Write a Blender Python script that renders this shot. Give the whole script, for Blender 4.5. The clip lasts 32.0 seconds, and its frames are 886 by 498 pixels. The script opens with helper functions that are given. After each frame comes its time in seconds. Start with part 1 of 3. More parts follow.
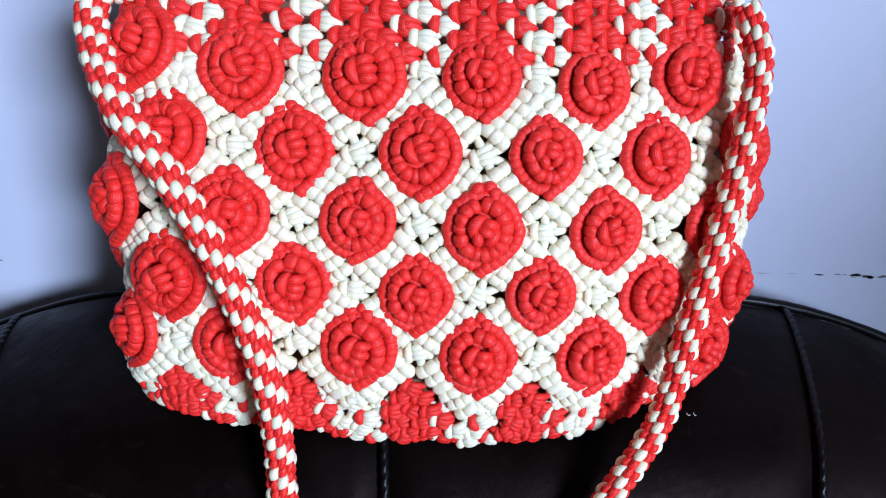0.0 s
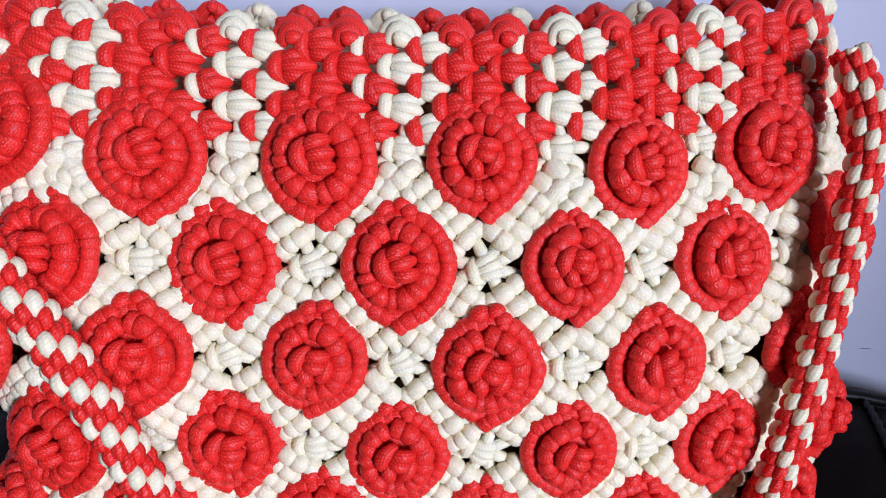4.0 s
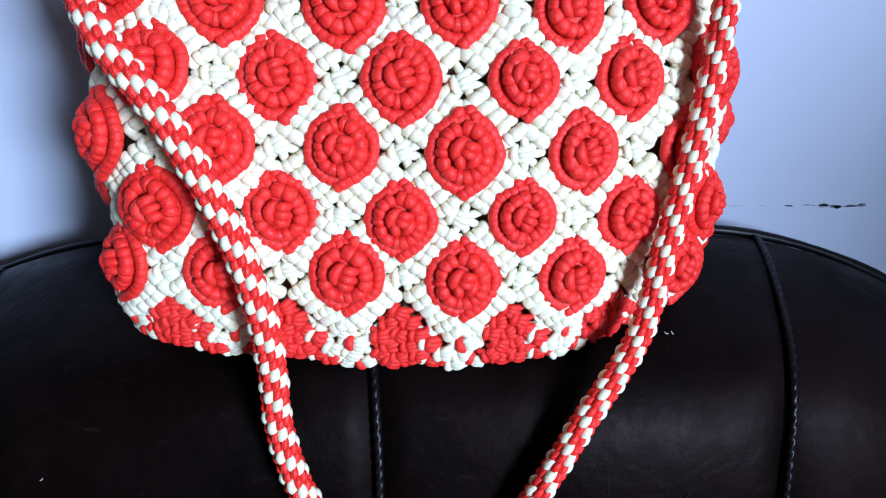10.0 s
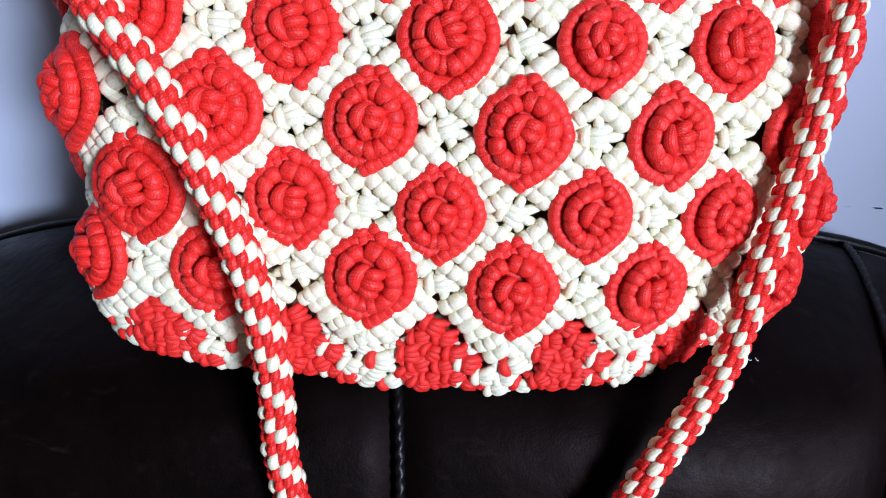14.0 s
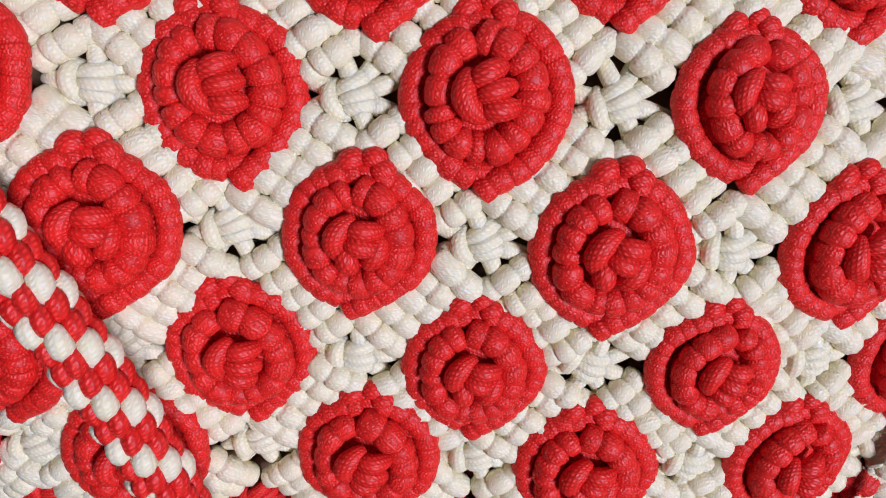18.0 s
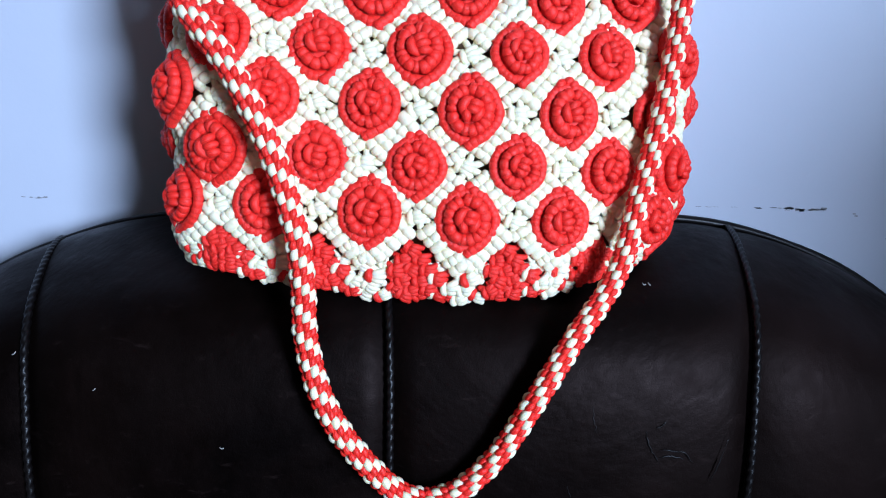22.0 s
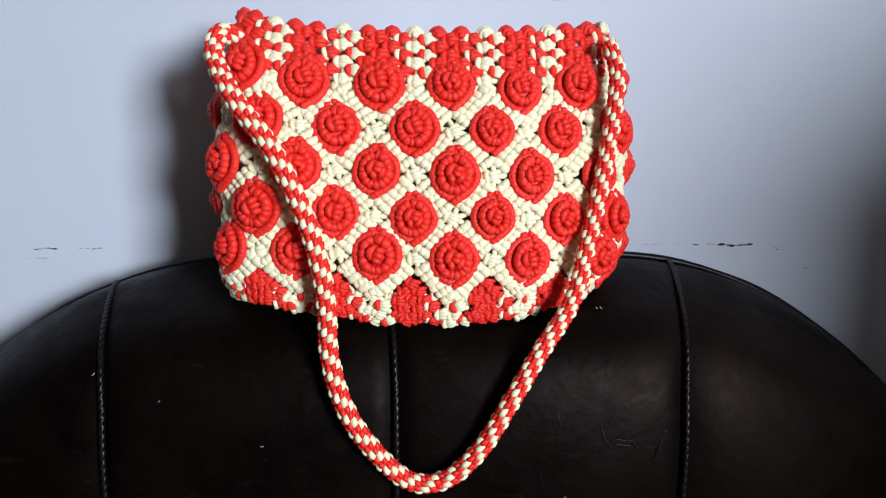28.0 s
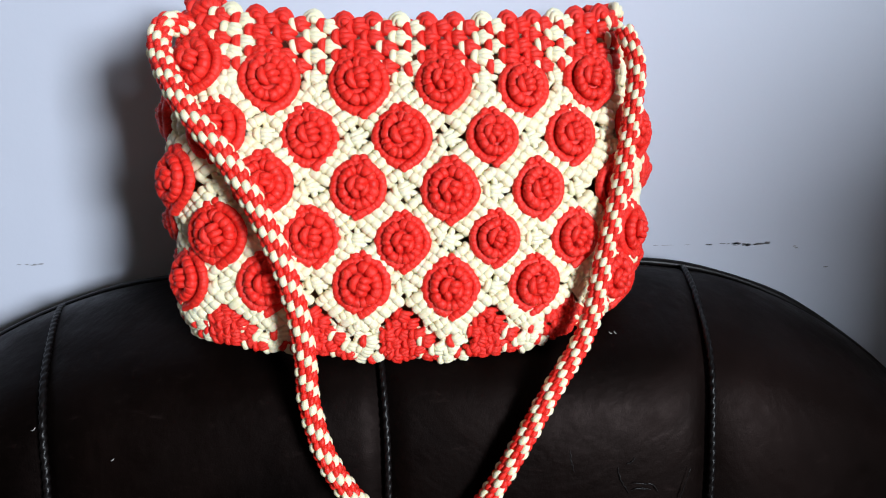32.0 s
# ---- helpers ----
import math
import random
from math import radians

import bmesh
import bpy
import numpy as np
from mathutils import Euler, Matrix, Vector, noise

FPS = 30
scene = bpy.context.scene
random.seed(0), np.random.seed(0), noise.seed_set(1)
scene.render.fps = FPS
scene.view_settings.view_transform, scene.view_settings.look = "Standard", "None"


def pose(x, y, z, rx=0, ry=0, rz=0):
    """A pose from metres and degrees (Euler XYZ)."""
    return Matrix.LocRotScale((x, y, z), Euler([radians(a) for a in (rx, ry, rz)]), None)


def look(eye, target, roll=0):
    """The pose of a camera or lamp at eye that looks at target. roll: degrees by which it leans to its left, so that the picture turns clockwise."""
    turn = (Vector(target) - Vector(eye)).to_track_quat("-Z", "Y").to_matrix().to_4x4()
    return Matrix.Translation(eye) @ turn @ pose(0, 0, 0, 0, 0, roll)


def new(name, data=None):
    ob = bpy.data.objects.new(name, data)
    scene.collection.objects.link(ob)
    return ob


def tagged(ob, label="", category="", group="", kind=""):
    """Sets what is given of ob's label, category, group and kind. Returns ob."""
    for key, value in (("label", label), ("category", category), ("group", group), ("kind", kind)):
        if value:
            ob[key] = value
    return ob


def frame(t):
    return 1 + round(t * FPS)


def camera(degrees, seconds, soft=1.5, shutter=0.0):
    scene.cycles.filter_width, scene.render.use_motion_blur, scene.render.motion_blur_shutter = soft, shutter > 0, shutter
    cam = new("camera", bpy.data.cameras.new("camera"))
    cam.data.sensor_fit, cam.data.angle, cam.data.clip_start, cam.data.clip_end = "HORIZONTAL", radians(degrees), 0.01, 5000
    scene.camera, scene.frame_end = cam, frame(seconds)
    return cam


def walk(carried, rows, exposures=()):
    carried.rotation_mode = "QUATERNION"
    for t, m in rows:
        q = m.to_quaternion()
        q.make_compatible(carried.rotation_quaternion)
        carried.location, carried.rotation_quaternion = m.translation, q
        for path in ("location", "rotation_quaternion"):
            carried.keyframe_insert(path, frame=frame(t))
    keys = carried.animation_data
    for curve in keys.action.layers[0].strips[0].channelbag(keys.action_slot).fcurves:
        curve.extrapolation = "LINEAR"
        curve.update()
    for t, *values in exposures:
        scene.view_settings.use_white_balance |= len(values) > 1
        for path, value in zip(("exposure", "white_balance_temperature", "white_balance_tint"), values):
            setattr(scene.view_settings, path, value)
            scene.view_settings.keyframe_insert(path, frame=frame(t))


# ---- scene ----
cam = camera(63.3, 32.0, 1.1)
METRES, EYE, TILT, LEAN, TURN = 1.13, 1.15, -22.0, -1.3, 0.0
ROWS = [
    (0.0, 0.0, 0.0, 0.0, 0.0, 0.0, -0.0),
    (0.5, 0.0024, 0.0247, 0.007, 0.05, -0.05, 0.68),
    (1.0, -0.003, 0.0508, 0.0133, 0.37, -0.88, -0.17),
    (1.5, -0.0007, 0.0655, 0.0247, 0.91, -1.58, 0.28),
    (2.0, -0.0048, 0.0752, 0.0409, 0.77, -0.11, -0.74),
    (2.5, -0.0073, 0.0844, 0.0454, 0.56, -1.28, -0.59),
    (3.0, -0.0016, 0.0857, 0.0461, 0.56, -1.7, 0.88),
    (3.5, 0.0036, 0.0777, 0.0448, 0.5, -1.42, 1.24),
    (5.5, 0.006, 0.0563, 0.0309, 0.51, -0.92, 1.19),
    (6.0, 0.0062, 0.048, 0.0253, 0.53, -0.92, 1.2),
    (6.5, 0.0072, 0.0445, 0.0214, 0.28, -1.22, 1.49),
    (7.0, 0.0067, 0.0402, 0.0168, -0.02, -1.59, 1.49),
    (7.5, 0.0041, 0.034, 0.0104, -0.55, -1.67, 1.56),
    (8.0, 0.0027, 0.0269, 0.0032, -0.86, -1.71, 1.38),
    (8.5, 0.0039, 0.0193, -0.0008, -1.18, -1.18, 1.75),
    (9.0, 0.001, 0.0161, -0.0097, -1.95, -2.16, 1.45),
    (9.5, -0.0002, 0.0085, -0.0174, -1.64, -2.38, 1.53),
    (10.0, -0.003, -0.007, -0.0191, -1.86, -1.89, 1.73),
    (10.5, -0.0037, -0.0144, -0.0249, -1.92, -2.43, 2.01),
    (11.0, -0.0038, -0.016, -0.0375, -1.78, -3.18, 2.18),
    (11.5, -0.0108, -0.0411, -0.0395, -2.87, -2.1, 1.7),
    (12.0, -0.0098, -0.0564, -0.0355, -3.59, -2.48, 1.99),
    (12.5, -0.0084, -0.0672, -0.0304, -3.78, -2.0, 1.78),
    (13.0, -0.0078, -0.0811, -0.0245, -3.8, -1.08, 2.14),
    (13.5, -0.0052, -0.0185, -0.0428, -1.44, -2.69, 1.94),
    (14.0, -0.0124, 0.0445, -0.0139, -0.89, -3.55, -0.48),
    (14.5, -0.0157, 0.0724, 0.0019, -0.1, -3.76, 0.9),
    (15.0, -0.0214, 0.0864, 0.013, -0.2, -4.41, 0.26),
    (15.5, -0.016, 0.095, 0.0255, -0.67, -4.84, -0.03),
    (17.5, -0.0107, 0.1264, 0.0376, 0.88, -9.1, 0.17),
    (18.0, -0.0137, 0.1293, 0.03, 0.75, -10.16, 0.47),
    (18.5, -0.0132, 0.1262, 0.0316, 0.28, -9.95, 0.49),
    (19.0, -0.0156, 0.121, 0.0308, 0.08, -9.51, 0.95),
    (19.5, -0.0154, 0.0903, 0.0262, -0.16, -8.9, 1.1),
    (20.0, -0.0179, 0.0521, 0.0161, -1.14, -6.03, 0.82),
    (20.5, -0.0157, 0.016, 0.0097, -2.13, -3.51, 0.66),
    (21.0, -0.0071, -0.0091, -0.012, -1.03, 4.05, 0.03),
    (21.5, -0.0149, -0.0195, -0.0415, -1.63, 6.48, 2.31),
    (22.0, -0.0063, -0.0533, -0.0888, -1.41, 6.36, 0.45),
    (22.5, -0.0047, -0.0963, -0.1055, -1.54, 8.98, 1.0),
    (23.0, -0.0047, -0.1227, -0.0959, -2.95, 8.18, 1.37),
    (23.5, 0.0006, -0.1369, -0.0994, -2.25, 10.0, 1.28),
    (24.0, -0.0014, -0.137, -0.0996, -2.52, 10.05, 1.68),
    (24.5, -0.0063, -0.1382, -0.0979, -2.31, 10.29, 1.5),
    (25.0, -0.0065, -0.1393, -0.1007, -2.56, 9.73, 1.63),
    (25.5, -0.0105, -0.1401, -0.1, -3.01, 9.99, 1.87),
    (27.5, -0.0122, -0.1402, -0.1023, -2.29, 9.83, 1.75),
    (28.0, -0.0115, -0.1398, -0.1027, -2.24, 9.62, 1.83),
    (28.5, -0.0108, -0.1417, -0.0994, -2.53, 9.92, 1.96),
    (29.0, -0.0123, -0.135, -0.0955, -2.95, 8.96, 2.46),
    (29.5, -0.0211, -0.1279, -0.0872, -4.2, 8.17, 2.43),
    (30.0, -0.0217, -0.1229, -0.0821, -3.93, 6.99, 3.02),
    (30.5, -0.0199, -0.1209, -0.0796, -4.48, 6.44, 2.73),
    (31.0, -0.0163, -0.1132, -0.0729, -4.55, 6.23, 2.99),
    (31.5, -0.0175, -0.1, -0.0658, -4.25, 5.75, 3.24),
    (32.0, -0.0183, -0.0895, -0.0555, -4.24, 5.58, 3.13),
]
EXPOSURES = [(0.0, -0.44, 4950, 16), (1.0, -0.6, 5150, 21), (2.0, -0.7, 5350, 26), (3.5, -0.7, 5450, 26), (6.0, -0.84, 4950, 17), (7.0, -0.76, 4800, 15), (9.0, -0.51, 4700, 13), (11.0, -0.05, 4750, 11), (13.0, 0.08, 4800, 10), (14.0, -0.37, 5100, 17),
             (15.0, -0.75, 5450, 25), (18.0, -0.98, 5600, 28), (19.5, -0.85, 5500, 25), (20.0, -0.67, 4850, 17), (21.0, -0.48, 4650, 11), (23.0, -0.22, 5000, 10), (24.0, -0.47, 5000, 11), (25.0, -0.48, 5450, 11), (28.0, -0.46, 5950, 9), (32.0, -0.33, 5950, 9)]
walk(cam, [(t, pose(0, 0, EYE, TILT, LEAN, TURN) @ pose(METRES * x, METRES * y, METRES * z, 90 + pitch, roll, yaw)) for t, x, y, z, yaw, pitch, roll in ROWS], EXPOSURES)

# ---- world, sun, window light ----
WINDOW = (0.85, 1.85, 1.05, 1.95)          # opening in the wall behind the camera: x0, x1, z0, z1
world = bpy.data.worlds.new("sky")
scene.world = world
world.use_nodes = True
wn = world.node_tree.nodes
sky = wn.new("ShaderNodeTexSky")
sky.sky_type = "NISHITA"
sky.sun_disc = False
sky.sun_elevation, sky.sun_rotation = radians(40), radians(160)
wn["Background"].inputs["Strength"].default_value = 0.12
world.node_tree.links.new(sky.outputs["Color"], wn["Background"].inputs["Color"])


def area_lamp(name, m, w, h, power, colour):
    data = bpy.data.lights.new(name, "AREA")
    data.shape, data.size, data.size_y, data.energy, data.color = "RECTANGLE", w, h, power, colour
    ob = new(name, data)
    ob.matrix_basis = m
    return ob


wx, wz = (WINDOW[0] + WINDOW[1]) / 2, (WINDOW[2] + WINDOW[3]) / 2
area_lamp("window_daylight", look((wx, -1.93, wz), (wx - 1.4, 0.4, 1.05)), 0.60, 0.70, 128, (0.95, 0.98, 1.0))


# ---- materials ----
class Nodes:
    """Short hand for building a node material."""

    def __init__(self, name):
        self.mat = bpy.data.materials.new(name)
        self.mat.use_nodes = True
        self.tree = self.mat.node_tree
        self.bsdf = self.tree.nodes["Principled BSDF"]

    def link(self, a, b):
        self.tree.links.new(a, b)

    def set(self, **values):
        for key, v in values.items():
            self.bsdf.inputs[key.replace("_", " ")].default_value = v

    def coord(self, kind="Object"):
        return self.tree.nodes.new("ShaderNodeTexCoord").outputs[kind]

    def math(self, op, a, b=0.0, c=0.0):
        n = self.tree.nodes.new("ShaderNodeMath")
        n.operation = op
        for i, v in enumerate((a, b, c)):
            if isinstance(v, (int, float)):
                n.inputs[i].default_value = v
            else:
                self.link(v, n.inputs[i])
        return n.outputs[0]

    def noise(self, vec, scale, detail=3.0, rough=0.55, distort=0.0):
        n = self.tree.nodes.new("ShaderNodeTexNoise")
        n.inputs["Scale"].default_value, n.inputs["Detail"].default_value = scale, detail
        n.inputs["Roughness"].default_value, n.inputs["Distortion"].default_value = rough, distort
        self.link(vec, n.inputs["Vector"])
        return n.outputs["Fac"]

    def ramp(self, fac, *stops):
        n = self.tree.nodes.new("ShaderNodeValToRGB")
        els = n.color_ramp.elements
        while len(els) < len(stops):
            els.new(0.5)
        for e, (p, c) in zip(els, stops):
            e.position, e.color = p, (*c, 1) if len(c) == 3 else c
        self.link(fac, n.inputs["Fac"])
        return n.outputs["Color"]

    def mix(self, fac, a, b, mode="MIX"):
        n = self.tree.nodes.new("ShaderNodeMix")
        n.data_type, n.blend_type = "RGBA", mode
        for sock, v in ((n.inputs[0], fac), (n.inputs[6], a), (n.inputs[7], b)):
            if isinstance(v, (int, float)):
                sock.default_value = v
            elif isinstance(v, tuple):
                sock.default_value = (*v, 1)
            else:
                self.link(v, sock)
        return n.outputs[2]

    def bump(self, height, strength=0.5, dist=0.001, onto=None):
        n = self.tree.nodes.new("ShaderNodeBump")
        n.inputs["Strength"].default_value, n.inputs["Distance"].default_value = strength, dist
        self.link(height, n.inputs["Height"])
        if onto is not None:
            self.link(onto, n.inputs["Normal"])
        return n.outputs["Normal"]

    def scaled(self, vec, s):
        n = self.tree.nodes.new("ShaderNodeMapping")
        n.inputs["Scale"].default_value = s
        self.link(vec, n.inputs["Vector"])
        return n.outputs["Vector"]


def knitted(name, colour, dark, pale, glint, gap_shade, relief, soft):
    """Soft knitted polyester cord: staggered columns of tiny shiny stitches, 0.7 mm wide."""
    k = Nodes(name)
    sep = k.tree.nodes.new("ShaderNodeSeparateXYZ")
    k.link(k.coord("UV"), sep.inputs[0])
    pos = k.coord("Object")
    u, v = k.math("DIVIDE", sep.outputs[0], 0.00066), k.math("DIVIDE", sep.outputs[1], 0.00074)
    wobble = k.math("MULTIPLY", k.math("SUBTRACT", k.noise(pos, 600, 1), 0.5), 0.5)
    column = k.math("FLOOR", k.math("ADD", u, 0.5))
    lean = k.math("MULTIPLY", k.math("SUBTRACT", u, column), 0.5)
    v = k.math("ADD", k.math("MULTIPLY_ADD", column, 0.5, v), k.math("ADD", wobble, lean))
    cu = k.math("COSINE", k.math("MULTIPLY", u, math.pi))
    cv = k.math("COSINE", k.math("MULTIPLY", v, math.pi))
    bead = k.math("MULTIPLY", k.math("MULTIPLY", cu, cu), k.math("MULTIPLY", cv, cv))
    info = k.tree.nodes.new("ShaderNodeObjectInfo").outputs["Random"]
    patch = k.noise(pos, 420, 2)
    base = k.mix(k.ramp(k.noise(pos, 160, 3), (0.3, (0, 0, 0)), (0.75, (1, 1, 1))), colour, pale)
    base = k.mix(k.math("MULTIPLY", info, 0.35), base, pale)
    # shade between the stitches, put into the colour
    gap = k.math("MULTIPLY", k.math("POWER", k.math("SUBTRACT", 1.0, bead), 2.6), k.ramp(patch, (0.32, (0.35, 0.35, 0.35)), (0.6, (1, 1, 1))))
    base = k.mix(k.math("MULTIPLY", gap, gap_shade), base, dark)
    # painted highlights: stitch tops get a paler glint colour
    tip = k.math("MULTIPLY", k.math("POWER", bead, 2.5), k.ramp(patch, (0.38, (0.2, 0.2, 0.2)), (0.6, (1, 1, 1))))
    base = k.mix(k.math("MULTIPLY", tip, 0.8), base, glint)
    k.link(base, k.bsdf.inputs["Base Color"])
    n = k.bump(bead, relief, 0.0002)
    k.link(k.bump(k.noise(pos, 1700, 2), 0.5, 0.00015, n), k.bsdf.inputs["Normal"])
    k.set(Roughness=0.45, Sheen_Weight=0.10, Sheen_Roughness=0.4, Sheen_Tint=(*pale, 1))
    # light soaks a millimetre or two into the loose fibres
    k.set(Subsurface_Weight=0.35, Subsurface_Scale=0.0016, Subsurface_Radius=soft)
    k.bsdf.inputs["Specular IOR Level"].default_value = 0.34
    return k.mat


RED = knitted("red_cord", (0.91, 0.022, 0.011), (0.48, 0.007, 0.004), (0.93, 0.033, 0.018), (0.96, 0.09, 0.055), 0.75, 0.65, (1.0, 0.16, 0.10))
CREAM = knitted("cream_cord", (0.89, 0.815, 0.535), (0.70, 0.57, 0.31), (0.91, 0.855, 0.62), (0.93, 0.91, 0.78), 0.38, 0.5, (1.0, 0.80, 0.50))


def lining_material():
    k = Nodes("lining_cloth")
    pos = k.coord("Object")
    k.link(k.ramp(k.noise(pos, 40, 4), (0.3, (0.36, 0.20, 0.10)), (0.7, (0.50, 0.32, 0.17))), k.bsdf.inputs["Base Color"])
    k.link(k.bump(k.noise(k.scaled(pos, (1, 1, 3)), 1400, 2), 0.4, 0.0003), k.bsdf.inputs["Normal"])
    k.set(Roughness=0.85)
    return k.mat


def leather_material():
    k = Nodes("dark_brown_leather")
    pos = k.coord("Object")
    big, mid = k.noise(pos, 7, 5, 0.6, 0.4), k.noise(pos, 45, 5, 0.65)
    base = k.ramp(big, (0.3, (0.0004, 0.0002, 0.0002)), (0.55, (0.0025, 0.0013, 0.0010)), (0.75, (0.0075, 0.0040, 0.0034)))
    base = k.mix(k.ramp(mid, (0.45, (0, 0, 0)), (0.8, (0.5, 0.5, 0.5))), base, (0.0050, 0.0028, 0.0024))
    rub = k.noise(k.scaled(pos, (5, 3, 16)), 9, 5, 0.75, 0.6)
    base = k.mix(k.ramp(rub, (0.60, (0, 0, 0)), (0.74, (0.7, 0.7, 0.7))), base, (0.014, 0.0090, 0.0080))
    k.link(base, k.bsdf.inputs["Base Color"])
    v = k.tree.nodes.new("ShaderNodeTexVoronoi")
    v.feature = "DISTANCE_TO_EDGE"
    v.inputs["Scale"].default_value = 700
    k.link(pos, v.inputs["Vector"])
    grain = k.ramp(v.outputs["Distance"], (0.0, (0, 0, 0)), (0.12, (1, 1, 1)))
    n = k.bump(grain, 0.12, 0.0003)
    n = k.bump(mid, 0.25, 0.002, n)
    k.link(k.bump(big, 0.4, 0.008, n), k.bsdf.inputs["Normal"])
    k.link(k.ramp(k.noise(pos, 18, 5, 0.7), (0.3, (0.36, 0.36, 0.36)), (0.7, (0.66, 0.66, 0.66))), k.bsdf.inputs["Roughness"])
    k.bsdf.inputs["Specular IOR Level"].default_value = 0.075
    k.bsdf.inputs["Specular Tint"].default_value = (1.0, 0.74, 0.68, 1)
    return k.mat


def piping_material():
    k = Nodes("black_piping")
    k.set(Base_Color=(0.004, 0.003, 0.003, 1), Roughness=0.38)
    k.bsdf.inputs["Specular IOR Level"].default_value = 0.22
    k.link(k.bump(k.noise(k.coord("Object"), 900, 2), 0.3, 0.0004), k.bsdf.inputs["Normal"])
    return k.mat


def plaster(name, colour, dirt):
    k = Nodes(name)
    pos = k.coord("Object")
    k.link(k.mix(k.ramp(k.noise(pos, 3, 5, 0.6), (0.35, (0, 0, 0)), (0.8, (1, 1, 1))), colour, dirt), k.bsdf.inputs["Base Color"])
    n = k.bump(k.noise(pos, 260, 3), 0.12, 0.0006)
    k.link(k.bump(k.noise(pos, 14, 3), 0.12, 0.004, n), k.bsdf.inputs["Normal"])
    k.set(Roughness=0.6)
    return k.mat


LINING, LEATHER, PIPING = lining_material(), leather_material(), piping_material()
WALL = plaster("white_wall_paint", (0.565, 0.590, 0.68), (0.53, 0.555, 0.64))
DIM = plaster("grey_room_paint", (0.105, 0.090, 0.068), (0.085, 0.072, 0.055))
FLOOR = plaster("floor_tile", (0.12, 0.09, 0.07), (0.09, 0.07, 0.055))


# ---- mesh tools ----
def unit(a):
    return a / np.maximum(np.linalg.norm(a, axis=-1, keepdims=True), 1e-12)


class Shape:
    """Collects tubes and lumps into one mesh, with lengths in metres as texture coordinates."""

    def __init__(self):
        self.v, self.f, self.uv, self.m, self.n, self.last = [], [], [], [], 0, None

    def grid(self, pts, uv, wrap, mat=0, caps=True):
        rows, cols = pts.shape[:2]
        base = self.n
        self.v.append(pts.reshape(-1, 3))
        self.n += rows * cols
        for i in range(rows - 1):
            for j in range(cols if wrap else cols - 1):
                k = (j + 1) % cols
                self.f.append((base + i * cols + j, base + i * cols + k, base + (i + 1) * cols + k, base + (i + 1) * cols + j))
                du = uv[i, j, 0] + (uv[i, 1, 0] - uv[i, 0, 0]) if k == 0 else uv[i, k, 0]
                self.uv += [tuple(uv[i, j]), (du, uv[i, k, 1]), (du, uv[i + 1, k, 1]), tuple(uv[i + 1, j])]
                self.m.append(mat)
        if wrap and caps:
            for row, flip in ((0, True), (rows - 1, False)):
                ring = [base + row * cols + j for j in range(cols)]
                self.f.append(tuple(reversed(ring)) if flip else tuple(ring))
                self.uv += [(0.0, 0.0)] * cols
                self.m.append(mat)
        if wrap and not caps:
            # a hair-thin core carries the cord on into its next piece
            if self.last is not None:
                for j in range(cols):
                    self.f.append((self.last + j, self.last + (j + 1) % cols, base + (j + 1) % cols, base + j))
                    self.uv += [(0.0, 0.0)] * 4
                    self.m.append(mat)
            self.last = base + (rows - 1) * cols

    def tube(self, path, rad, n=10, flat=1.0, up=(0, 0, 1), mat=0, swap=False, caps=True):
        """A round tube along a path; flat squeezes it towards up."""
        path, rad = np.asarray(path, float), np.asarray(rad, float)
        tan = unit(np.gradient(path, axis=0))
        side = unit(np.cross(tan, np.asarray(up, float)))
        nor = np.cross(side, tan)
        ang = np.arange(n) * 2 * math.pi / n
        ring = np.cos(ang)[None, :, None] * side[:, None] + np.sin(ang)[None, :, None] * nor[:, None] * flat
        pts = path[:, None] + rad[:, None, None] * ring
        length = np.concatenate([[0], np.cumsum(np.linalg.norm(np.diff(path, axis=0), axis=1))])
        around = np.broadcast_to(ang[None] * rad.mean(), pts.shape[:2])
        along = np.broadcast_to(length[:, None], pts.shape[:2])
        self.grid(pts, np.stack([along, around] if swap else [around, along], -1), True, mat, caps)

    def mesh(self, name, mats):
        me = bpy.data.meshes.new(name)
        me.from_pydata(np.concatenate(self.v).tolist(), [], self.f)
        layer = me.uv_layers.new(name="cord")
        layer.data.foreach_set("uv", np.asarray(self.uv, dtype=np.float32).ravel())
        for m in mats:
            me.materials.append(m)
        me.polygons.foreach_set("material_index", self.m)
        me.polygons.foreach_set("use_smooth", [True] * len(me.polygons))
        me.update()
        return me


def part(name, me, parent, m=None, label="", kind=""):
    ob = new(name, me)
    ob.parent = parent
    if m is not None:
        ob.matrix_basis = m
    return tagged(ob, label, kind=kind)


def box(name, x0, x1, y0, y1, z0, z1, mat, label, category):
    me = bpy.data.meshes.new(name)
    bm = bmesh.new()
    bmesh.ops.create_cube(bm, size=1)
    bmesh.ops.scale(bm, vec=(x1 - x0, y1 - y0, z1 - z0), verts=bm.verts)
    bm.to_mesh(me)
    bm.free()
    me.materials.append(mat)
    ob = new(name, me)
    ob.location = ((x0 + x1) / 2, (y0 + y1) / 2, (z0 + z1) / 2)
    return tagged(ob, label, category, kind="structure")


